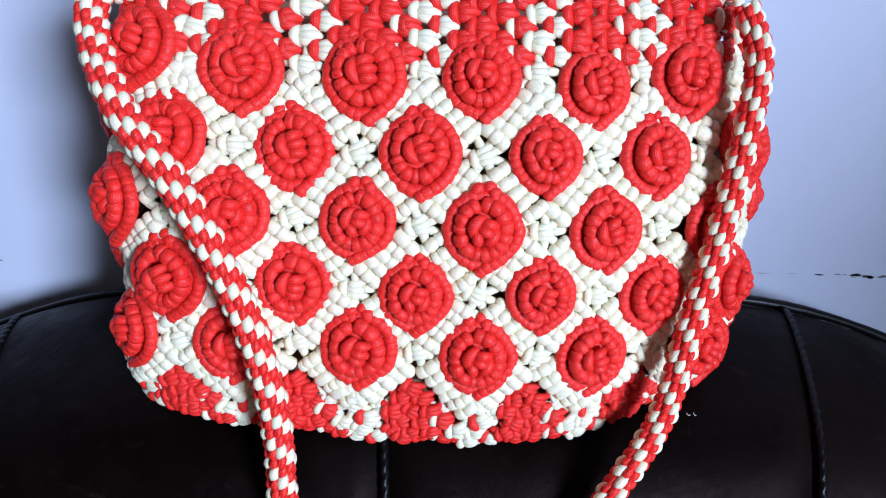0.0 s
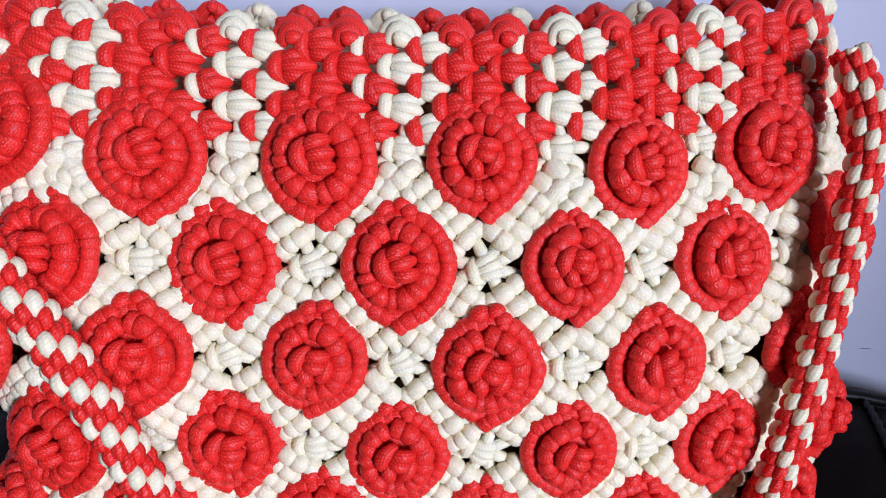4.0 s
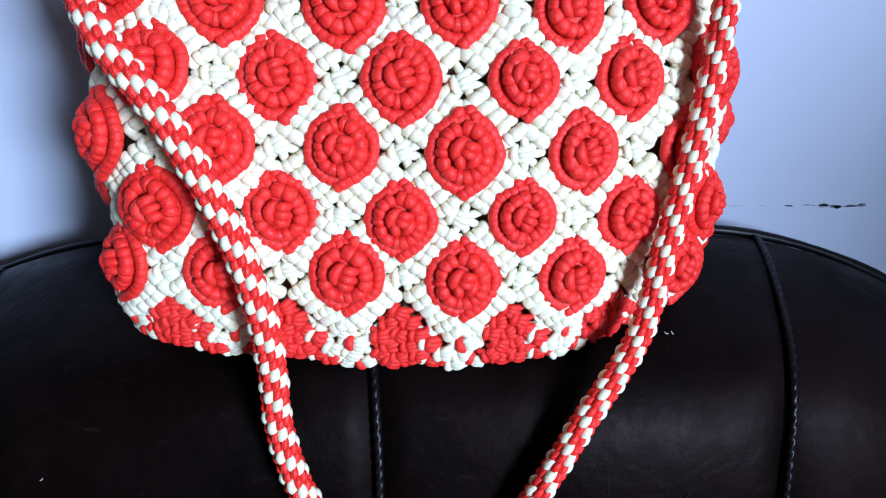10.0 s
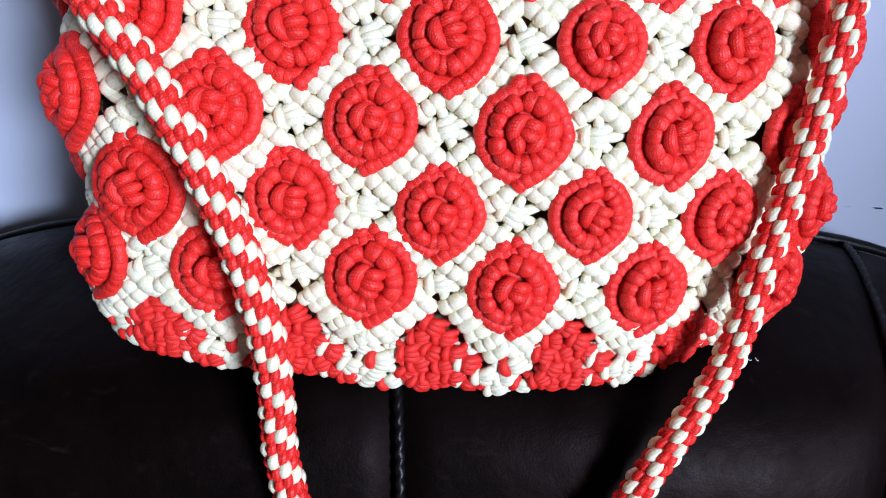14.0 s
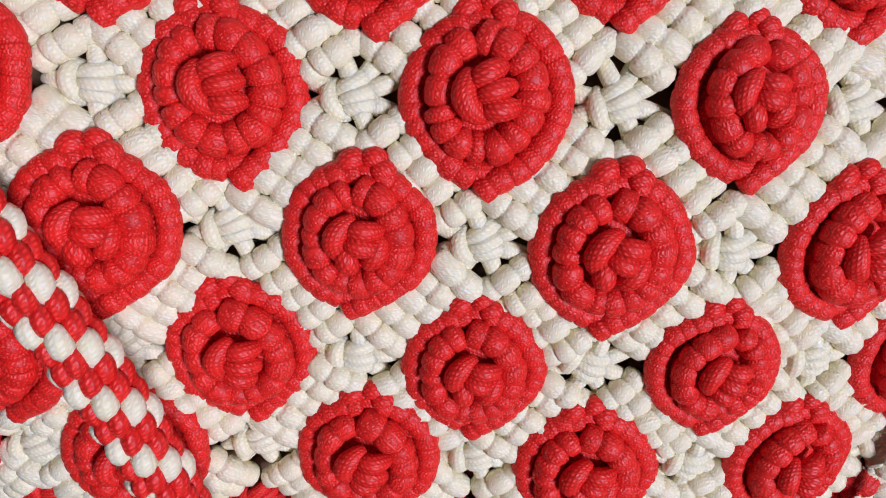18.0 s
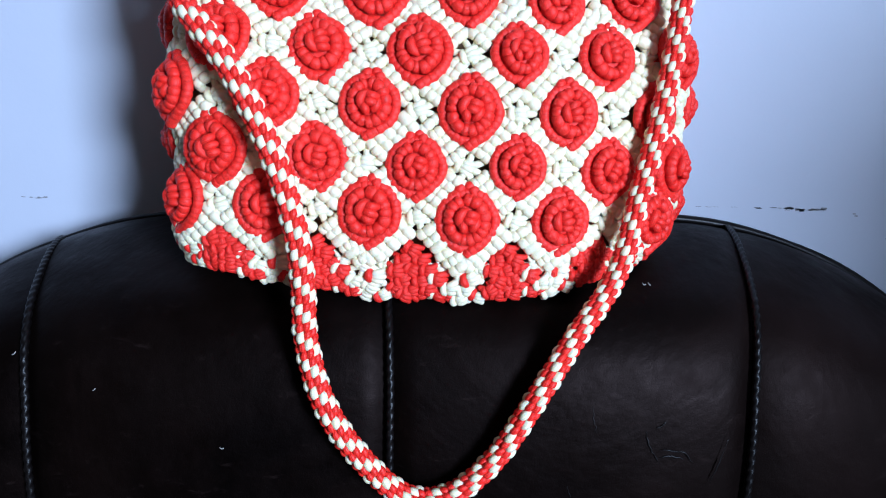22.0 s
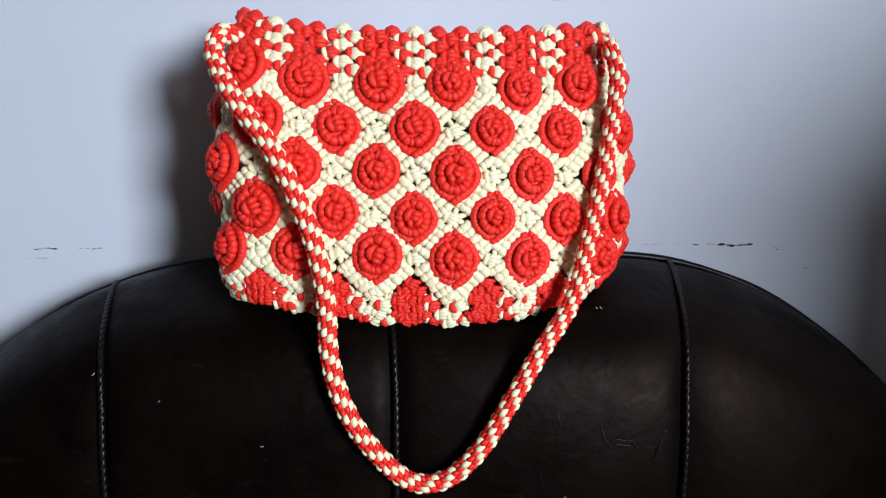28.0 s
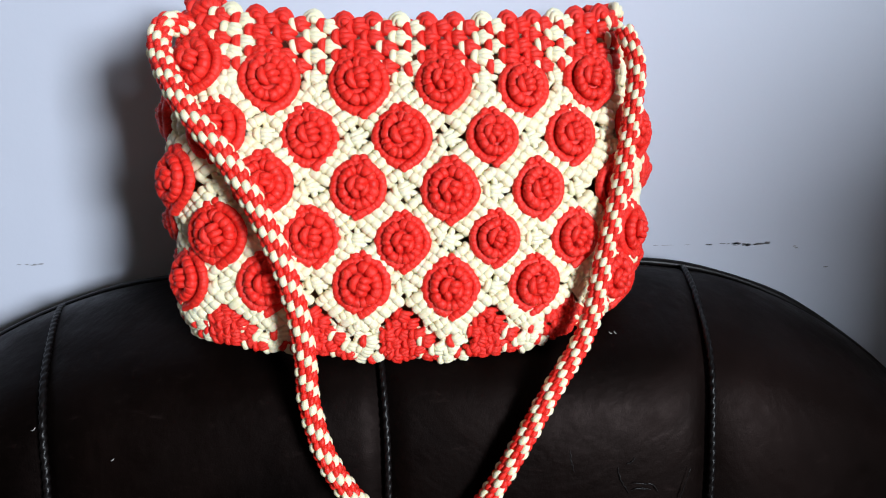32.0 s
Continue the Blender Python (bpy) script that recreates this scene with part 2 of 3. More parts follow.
# ---- room ----
BACK = 0.405                                # the white wall behind the bag
box("wall_north", -2.4, 2.4, BACK, BACK + 0.15, 0, 2.7, WALL, "white painted wall with faint scuff marks", "wall")
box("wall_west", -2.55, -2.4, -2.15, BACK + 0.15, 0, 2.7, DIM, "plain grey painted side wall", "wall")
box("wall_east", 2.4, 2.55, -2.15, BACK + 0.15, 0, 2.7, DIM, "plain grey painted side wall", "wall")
x0, x1, z0, z1 = WINDOW
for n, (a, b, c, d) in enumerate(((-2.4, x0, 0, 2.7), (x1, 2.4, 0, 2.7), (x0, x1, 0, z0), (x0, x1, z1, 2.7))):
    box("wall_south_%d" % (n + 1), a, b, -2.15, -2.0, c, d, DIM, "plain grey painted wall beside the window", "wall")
# added out of view: blocks window light, dims the white wall's lower right
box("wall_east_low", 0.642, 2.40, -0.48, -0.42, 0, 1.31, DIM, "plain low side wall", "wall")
box("floor", -2.55, 2.55, -2.15, BACK + 0.15, -0.1, 0, FLOOR, "plain brown tiled floor", "floor")
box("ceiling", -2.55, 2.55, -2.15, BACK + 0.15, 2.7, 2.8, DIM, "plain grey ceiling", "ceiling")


def scuffs():
    """Dark smudges where furniture has rubbed along the wall."""
    k = Nodes("scuff_marks")
    pos = k.scaled(k.coord("Object"), (1, 1, 4))
    k.link(k.ramp(k.noise(pos, 60, 3), (0.35, (0.10, 0.10, 0.11)), (0.7, (0.42, 0.42, 0.45))), k.bsdf.inputs["Base Color"])
    k.set(Roughness=0.8)
    rnd = random.Random(3)
    wall = bpy.data.objects["wall_north"]
    for a, b, z, thick, n in ((0.226, 0.262, 0.9749, 0.0004, 10), (0.254, 0.287, 0.9744, 0.0011, 20), (0.306, 0.310, 0.9715, 0.0013, 2), (0.16, 0.228, 0.9749, 0.0003, 8),
                              (-0.326, -0.298, 0.9727, 0.0006, 12), (-0.284, -0.266, 0.9727, 0.0005, 7), (-0.328, -0.310, 0.9645, 0.0004, 6), (0.1060, 0.1080, 1.1735, 0.0004, 2), (0.335, 0.337, 0.953, 0.0006, 1), (0.402, 0.406, 0.985, 0.0005, 4)):
        verts, faces = [], []
        for _ in range(n):
            x, w, h = rnd.uniform(a, b), rnd.uniform(0.002, 0.006), thick * rnd.uniform(0.3, 1.0)
            c, base = z + rnd.uniform(-1, 1) * thick, len(verts)
            ring = [(x + w / 2 * math.cos(q), BACK - 0.0004, c + h * math.sin(q) * rnd.uniform(0.6, 1.2)) for q in np.arange(8) * math.pi / 4]
            verts += ring
            faces.append(tuple(range(base, base + 8)))
        me = bpy.data.meshes.new("scuff_mark")
        me.from_pydata(verts, [], faces)
        me.materials.append(k.mat)
        ob = new("scuff_mark", me)
        ob.parent = wall
        ob.matrix_parent_inverse = Matrix.Translation(-wall.location)


scuffs()


# ---- leather sofa back ----
def smooth_curve(points, count):
    """Catmull-Rom through a few points."""
    p = np.asarray(points, float)
    p = np.vstack([2 * p[0] - p[1], p, 2 * p[-1] - p[-2]])
    t = np.linspace(0, len(p) - 3 - 1e-9, count)
    i = t.astype(int)
    f = (t - i)[:, None]
    a, b, c, d = p[i], p[i + 1], p[i + 2], p[i + 3]
    return 0.5 * (2 * b + (c - a) * f + (2 * a - 5 * b + 4 * c - d) * f ** 2 + (3 * b - a - 3 * c + d) * f ** 3)


PROFILE = smooth_curve([(0.374, 0.930), (0.373, 0.958), (0.3665, 0.9722), (0.335, 0.9724), (0.295, 0.962), (0.264, 0.947), (0.245, 0.922), (0.235, 0.88),
                        (0.233, 0.83), (0.238, 0.76), (0.25, 0.66), (0.262, 0.55), (0.27, 0.42)], 90)


def sofa_drop(x):
    """How far the arched top lies below its crown."""
    return 0.128 * np.maximum((np.abs(x) - np.where(x < 0, 0.136, 0.147)) / 0.26, 0) ** 2.05


def seam_x(back, front, k):
    return back + (front - back) * np.clip((0.39 - PROFILE[k, 0]) / 0.15, 0, 1)


def sofa_point(x, k):
    """The leather at x, on the k-th line of the profile."""
    y = PROFILE[k, 0] + 0.35 * np.maximum(np.abs(x) - 0.08, 0) ** 2 * np.clip((0.39 - PROFILE[k, 0]) / 0.15, 0, 1)
    return np.stack([x, y, PROFILE[k, 1] - sofa_drop(x) * np.clip(1.35 - (0.972 - PROFILE[k, 1]) * 1.3, 0.55, 1.0)], -1)


SEAMS = [(-0.80, -0.74), (-0.2474, -0.210), (-0.0345, -0.0205), (0.204, 0.172), (0.80, 0.74)]
sofa = tagged(new("leather_sofa"), "dark brown leather sofa back with arched top and black piping", "sofa")
sofa.location = (0, 0.33, 0)
SOFA_INV = Matrix.Translation((0, -0.33, 0))
K = np.arange(len(PROFILE))
for (b0, f0), (b1, f1) in zip(SEAMS, SEAMS[1:]):
    s = Shape()
    cols = 40
    t = np.linspace(0, 1, cols)
    rows = []
    for k in K:
        xa, xb = seam_x(b0, f0, k), seam_x(b1, f1, k)
        p = sofa_point(xa + (xb - xa) * t, k)
        edge = np.minimum(t, 1 - t) * (xb - xa)
        dip = 0.0045 * np.exp(-(edge / 0.006) ** 2) + 0.004 * np.exp(-(edge / 0.03))
        ahead = np.clip((0.39 - PROFILE[k, 0]) / 0.1, 0, 1)
        p[:, 1] += dip * ahead
        p[:, 2] -= 0.15 * dip * (1 - ahead) * (k > 8)
        rows.append(p)
    pts = np.stack(rows)
    s.grid(pts, pts[..., [0, 2]], False)
    part("back_panel", s.mesh("back_panel", [LEATHER]), sofa, SOFA_INV)


def twisted(s, path, r, pitch=0.0056):
    """A cord of two strands laid round each other along a path."""
    run = np.concatenate([[0], np.cumsum(np.linalg.norm(np.diff(path, axis=0), axis=1))])
    at = np.arange(0, run[-1], pitch / 10)
    line = np.stack([np.interp(at, run, path[:, c]) for c in range(3)], -1)
    tan = unit(np.gradient(line, axis=0))
    side = unit(np.cross(tan, np.array([1.0, 0.0, 0.0])))
    up = np.cross(side, tan)
    ang = np.arange(10) * math.pi / 5
    grow = r * (0.68 + 0.34 * np.abs(np.cos(ang[None] + math.pi * at[:, None] / pitch)))
    pts = line[:, None] + grow[..., None] * (np.cos(ang)[None, :, None] * side[:, None] + np.sin(ang)[None, :, None] * up[:, None])
    s.grid(pts, np.stack(np.broadcast_arrays(ang[None] * r, at[:, None]), -1), True)


for b, f in SEAMS[1:4]:
    s = Shape()
    path = np.stack([sofa_point(np.array([seam_x(b, f, k)]), k)[0] for k in K[6:]])
    path[:, 0] += 0.0008
    path[:, 1] += 0.0040
    twisted(s, path, 0.0022)
    part("piping", s.mesh("piping", [PIPING]), sofa, SOFA_INV, "black twisted cord piping along the seam")
# the back cover and the skirt close the sofa down to the floor
xs = np.linspace(-0.8, 0.8, 81)
for name, line, push in (("back_cover", 0, 0.0), ("front_skirt", len(PROFILE) - 1, 0.008)):
    s = Shape()
    edge = sofa_point(xs, np.full(len(xs), line))
    foot = np.stack([xs, edge[:, 1] + push, np.minimum(edge[:, 2] - 0.005, 0.0)], -1)
    pts = np.stack([edge + (foot - edge) * f for f in np.linspace(0, 1, 8)])
    s.grid(pts, pts[..., [0, 2]], False)
    part(name, s.mesh(name, [LEATHER]), sofa, SOFA_INV)
s = Shape()
xs = np.linspace(-0.8, 0.8, 121)
path = np.stack([xs, np.full(len(xs), 0.3715), 0.9727 + 0.0014 * np.tanh(xs / 0.08) - sofa_drop(xs)], -1)
s.tube(path, 0.0030 + 0.0007 * np.sin(xs * 61) * np.sin(xs * 17), 10)
part("piping", s.mesh("edge_piping", [PIPING]), sofa, SOFA_INV, "black corded piping along the top edge")


def crease(ends, wide, rnd):
    """A dark crack in the leather through a few places (x, z)."""
    s = Shape()
    path = []
    for x, z in smooth_curve(ends, 14):
        line = np.array([sofa_point(np.array([x]), k)[0] for k in K[20:80]])
        path.append((x + rnd.uniform(-1, 1) * 0.0004, np.interp(-z, -line[:, 2], line[:, 1]), z + rnd.uniform(-1, 1) * 0.0004))
    s.tube(path, 0.6 * wide * np.sin(np.linspace(0.25, 2.9, 14)) * [rnd.uniform(0.5, 1.1) for _ in range(14)], 6, 0.35, (0, -1, 0.05))
    part("crease", s.mesh("crease", [PIPING]), sofa, SOFA_INV, "dark crack in the worn leather")


rnd = random.Random(21)
crease([(0.0849, 0.9031), (0.0855, 0.896), (0.0873, 0.8898)], 0.0007, rnd)
crease([(0.1130, 0.8909), (0.1149, 0.8835), (0.1207, 0.8737)], 0.0008, rnd)
crease([(0.1209, 0.8805), (0.1280, 0.8800), (0.1349, 0.8786), (0.1389, 0.8733)], 0.0008, rnd)
crease([(0.1205, 0.8765), (0.1270, 0.8770), (0.1340, 0.8760)], 0.0011, rnd)
crease([(0.1581, 0.8871), (0.1519, 0.8701), (0.1492, 0.8618)], 0.0008, rnd)
crease([(0.1185, 0.8924), (0.1215, 0.8935), (0.1234, 0.8960)], 0.0007, rnd)
crease([(0.0732, 0.8605), (0.0755, 0.853), (0.0785, 0.8442)], 0.0007, rnd)


def lint():
    """Pale bits of fluff lying on the leather."""
    k = Nodes("pale_fluff")
    k.link(k.ramp(k.noise(k.coord("Object"), 900, 2), (0.3, (0.35, 0.33, 0.30)), (0.7, (0.55, 0.53, 0.50))), k.bsdf.inputs["Base Color"])
    k.set(Roughness=0.9)
    rnd = random.Random(11)
    for x, line in ((0.118, 33), (0.121, 33.6), (-0.105, 52), (-0.118, 60), (-0.215, 42), (-0.17, 47), (0.09, 58), (-0.05, 66), (0.15, 62)):
        p = sofa_point(np.array([x]), int(line))[0] + np.array([0, -0.0006, 0.0006])
        bit = Shape()
        a, size = rnd.uniform(0, 6), rnd.uniform(0.0006, 0.0016)
        t = np.linspace(-1, 1, 6)
        bit.tube(np.stack([size * t * math.cos(a), 0.0004 * t * t, size * (t * math.sin(a) + 0.4 * t * t)], -1), np.full(6, 0.00022), 6, up=(0.2, 1, 0.1))
        ob = new("lint", bit.mesh("lint", [k.mat]))
        ob.location = p
        tagged(ob, "tiny pale bit of fluff on the dark leather", "lint", "lint on the leather")


lint()

# ---- the bag ----
BX = 0.003
LEVELS = np.array([0.943, 0.951, 0.961, 0.978, 1.005, 1.030, 1.055, 1.080, 1.106, 1.150])
FRONT = np.array([0.2710, 0.2650, 0.2628, 0.2648, 0.2680, 0.2715, 0.2755, 0.2850, 0.2960, 0.3140])
DEPTH = np.array([0.091, 0.100, 0.1080, 0.1145, 0.1160, 0.1145, 0.108, 0.094, 0.075, 0.040])
HALF = np.array([0.102, 0.118, 0.128, 0.134, 0.138, 0.1385, 0.138, 0.135, 0.133, 0.126])


def level(z, table):
    """Smooth reading of a table over the height."""
    h = 0.006
    return (np.interp(z - h, LEVELS, table) + 2 * np.interp(z, LEVELS, table) + np.interp(z + h, LEVELS, table)) / 4


FOLD_Z, FOLD_S, FOLD_DEPTH = (0.97, 0.995, 1.02, 1.05, 1.08, 1.106), (0.094, 0.098, 0.112, 0.118, 0.118, 0.130), 0.004
PHI = np.linspace(-1.5 * math.pi, 1.5 * math.pi, 721)


def corner_lift(x, z):
    """The bottom edge curves up towards the bag's ends."""
    rise = 0.005 * np.clip((np.abs(x) - 0.03) / 0.04, 0, 1) + np.where(x < 0, 0.006, 0.010) * np.clip((np.abs(x) - 0.07) / 0.05, 0, 1)
    return rise * np.clip((0.988 - z) / 0.03, 0, 1)


def hull(s, z):
    """A point of the bag's woven wall: s metres round from the front's middle, at the height z. Beside the right edge the wall folds inwards."""
    w, d = level(z, HALF), level(z, DEPTH) / 2
    sn, cs = np.sin(PHI), np.cos(PHI)
    x = w * np.sign(sn) * np.abs(sn) ** 0.5
    top = 0.05 * min(max((z - 1.10) / 0.04, 0), 1)
    low = min(max((1.065 - z) / 0.03, 0), 1)
    x = np.where(x > 0, x * (0.985 - 0.75 * top - 0.022 * low), x * (1.01 - top - 0.035 * min(max((1.05 - z) / 0.02, 0), 1) + 0.055 * min(max((1.01 - z) / 0.03, 0), 1)))
    y = -d * np.sign(cs) * np.abs(cs) ** 0.5
    arc = np.concatenate([[0], np.cumsum(np.hypot(np.diff(x), np.diff(y)))])
    arc -= arc[len(arc) // 2]
    xx = np.interp(s, arc, x)
    fold = FOLD_DEPTH * math.exp(-((s - np.interp(z, FOLD_Z, FOLD_S)) / 0.0090) ** 2)
    fold += 0.007 * min(max((xx - 0.04) / 0.05, 0.0), 1.0)
    fold -= 0.012 * min(max((-xx - 0.06) / 0.05, 0.0), 1.0) * min(max((1.16 - z) / 0.05, 0.0), 1.0)
    rim = max(0.0, (z - 1.09) / 0.06)
    lift = rim * (0.0075 * (xx / 0.12) ** 2 + (0.0015 if xx < 0 else 0.001) * (xx / 0.12) ** 2)
    lift += corner_lift(xx, z) + rim * 0.006 * min(max((-xx - 0.10) / 0.025, 0.0), 1.0)
    return np.array([BX + xx, level(z, FRONT) + d + np.interp(s, arc, y) + fold, z + lift])


def hull_frame(s, z, out=0.0, spin=0.0):
    """A pose on the wall: x to the side, y up along it, z outwards."""
    h = 0.004
    p = hull(s, z)
    side = unit(hull(s + h, z) - hull(s - h, z))
    rise = hull(s, z + h) - hull(s, z - h)
    nor = unit(np.cross(side, rise))
    rise = np.cross(nor, side)
    p = p + nor * out
    m = Matrix([[side[i], rise[i], nor[i], p[i]] for i in range(3)] + [[0, 0, 0, 1]])
    return m @ pose(0, 0, 0, 0, 0, spin)


bag = tagged(new("handbag"), "red and cream knotted cord handbag standing on the sofa back", "handbag")
bag.location = (BX, 0.32, 0.955)
BAG_INV = Matrix.Translation((-BX, -0.32, -0.955))

# lining: a cloth bag within the knotted one
s = Shape()
zs = np.linspace(0.950, 1.126, 26)
pts = np.empty((len(zs), 160, 3))
for i, z in enumerate(zs):
    round_ = 2 * math.pi * np.arange(160) / 160 - math.pi
    w, d = level(z, HALF) * 0.965 - 0.008, level(z, DEPTH) / 2 - 0.008
    pts[i, :, 0] = BX + w * np.sign(np.sin(round_)) * np.abs(np.sin(round_)) ** 0.5
    front = np.cos(round_) > 0
    fold = FOLD_DEPTH * np.exp(-((pts[i, :, 0] - BX - np.interp(z, FOLD_Z, FOLD_S)) / 0.009) ** 2) * front
    fold = fold - 0.010 * np.clip((-pts[i, :, 0] - 0.06) / 0.05, 0, 1) * front
    fold = fold + 0.007 * np.clip((pts[i, :, 0] - 0.04) / 0.05, 0, 1) * front
    pts[i, :, 1] = level(z, FRONT) + 0.008 + d - d * np.sign(np.cos(round_)) * np.abs(np.cos(round_)) ** 0.5 + fold
    pts[i, :, 2] = z + max(0.0, (z - 1.09) / 0.06) * 0.011 * (pts[i, :, 0] / 0.12) ** 2 + corner_lift(pts[i, :, 0], z)
s.grid(pts, pts[..., [0, 2]], True)
part("lining", s.mesh("lining", [LINING]), bag, BAG_INV, "beige cloth lining")


def coil(s, points, turns, r, rng, deep=0.24, wander=0.0004):
    """A cord core through a few points (in millimetres), tightly wrapped in turns of cord."""
    pts = np.array(points, float) * 0.001
    pts[1:, :2] += [[rng.uniform(-wander, wander), rng.uniform(-wander, wander)] for _ in pts[1:]]
    dense = smooth_curve(pts, 160)
    arc = np.concatenate([[0], np.cumsum(np.linalg.norm(np.diff(dense, axis=0), axis=1))])
    # turns of uneven width
    widths = np.array([rng.uniform(0.8, 1.2) for _ in range(turns)])
    edges = np.concatenate([[0], np.cumsum(widths) / widths.sum()])
    at, f = [-0.012, -0.006], [0.06, 0.60]
    for a, b in zip(edges, edges[1:]):
        big = rng.uniform(0.94, 1.06)
        for q, dip in ((0.0, 1.0), (0.07, 0.42), (0.2, 0.08), (0.5, 0.0), (0.8, 0.08), (0.93, 0.42)):
            at.append(a + (b - a) * q)
            f.append(big * (1 - deep * dip))
    at, f = np.array(at + [1.006, 1.012]), np.array(f + [0.60, 0.06])
    path = np.stack([np.interp(np.clip(at, 0, 1) * arc[-1], arc, dense[:, c]) for c in range(3)], -1)
    head, tail = unit(dense[0] - dense[3]), unit(dense[-1] - dense[-4])
    path[0] += head * 0.0006
    path[1] += head * 0.0003
    path[-2] += tail * 0.0003
    path[-1] += tail * 0.0006
    s.tube(path, r * f, 10, swap=True, caps=False)


TAPER = ((0, 0.06, 0.14, 0.35, 0.7, 0.9, 1.0), (0.08, 0.62, 0.86, 1.0, 0.95, 0.66, 0.10))


def strand(s, points, r, mat=0, blunt=False, up=(0.05, 0.1, 1)):
    """A soft piece of cord through a few points (in millimetres), pointed at its far end unless it is blunt."""
    t = (1 - np.cos(np.linspace(0, math.pi, 15))) / 2
    dense = smooth_curve(np.array(points, float) * 0.001, 60)
    path = np.stack([np.interp(t, np.linspace(0, 1, 60), dense[:, c]) for c in range(3)], -1)
    rad = np.sin(np.linspace(0.05, math.pi - 0.05, 15)) ** 0.8 if blunt else np.interp(t, *TAPER)
    s.tube(path, r * 0.001 * rad, 12, 1.0, up, mat, caps=False)


def shell(s, rng, left=0, right=0, size=1.0, base=0.0, at=(0.0, 0.0), arms=0.0, thick=1.3):
    """A square knot: a plump band curved round one side, from under which three strands fan out."""
    def pt(x, y, z):
        return (at[0] + size * x + rng.uniform(-0.3, 0.3), at[1] + size * y + rng.uniform(-0.3, 0.3), base + size * z)

    if arms:
        for a, b in ((-1, 1), (1, 1), (-1, -1), (1, -1)):
            mat = left if a < 0 else right
            strand(s, [pt(a * 1.5, b * 1.2, 0.6), pt(a * 4.2, b * 3.3, 0.4), pt(a * arms, b * arms * 0.78, -1.2)], thick, mat, True)
    band = 1.95 if left == right else 1.8 if left else 2.3
    strand(s, [pt(-1.9, -3.9, -0.2), pt(-3.8, -1.9, 2.4), pt(-4.2, 0, 3.0), pt(-3.8, 1.9, 2.4), pt(-1.9, 3.9, -0.2)], band * size, left, True, (0.9, 0.05, 0.5))
    if left and not right:
        strand(s, [pt(-0.4, -3.4, 0.2), pt(-0.6, -1.4, 2.4), pt(-0.6, 1.4, 2.4), pt(-0.4, 3.4, 0.2)], 2.1 * size, right, True, (0.9, 0.05, 0.5))
    strand(s, [pt(-2.6, 1.3, 1.4), pt(0.8, 2.2, 2.2), pt(5.8, 3.3, -0.2)], 2.1 * size, right)
    strand(s, [pt(-2.6, -1.3, 1.4), pt(0.8, -2.2, 2.2), pt(5.8, -3.3, -0.2)], 2.1 * size, right)
    strand(s, [pt(-2.6, 0, 1.7), pt(1.2, 0, 2.7), pt(6.4, 0, 0.2)], 2.0 * size, right)


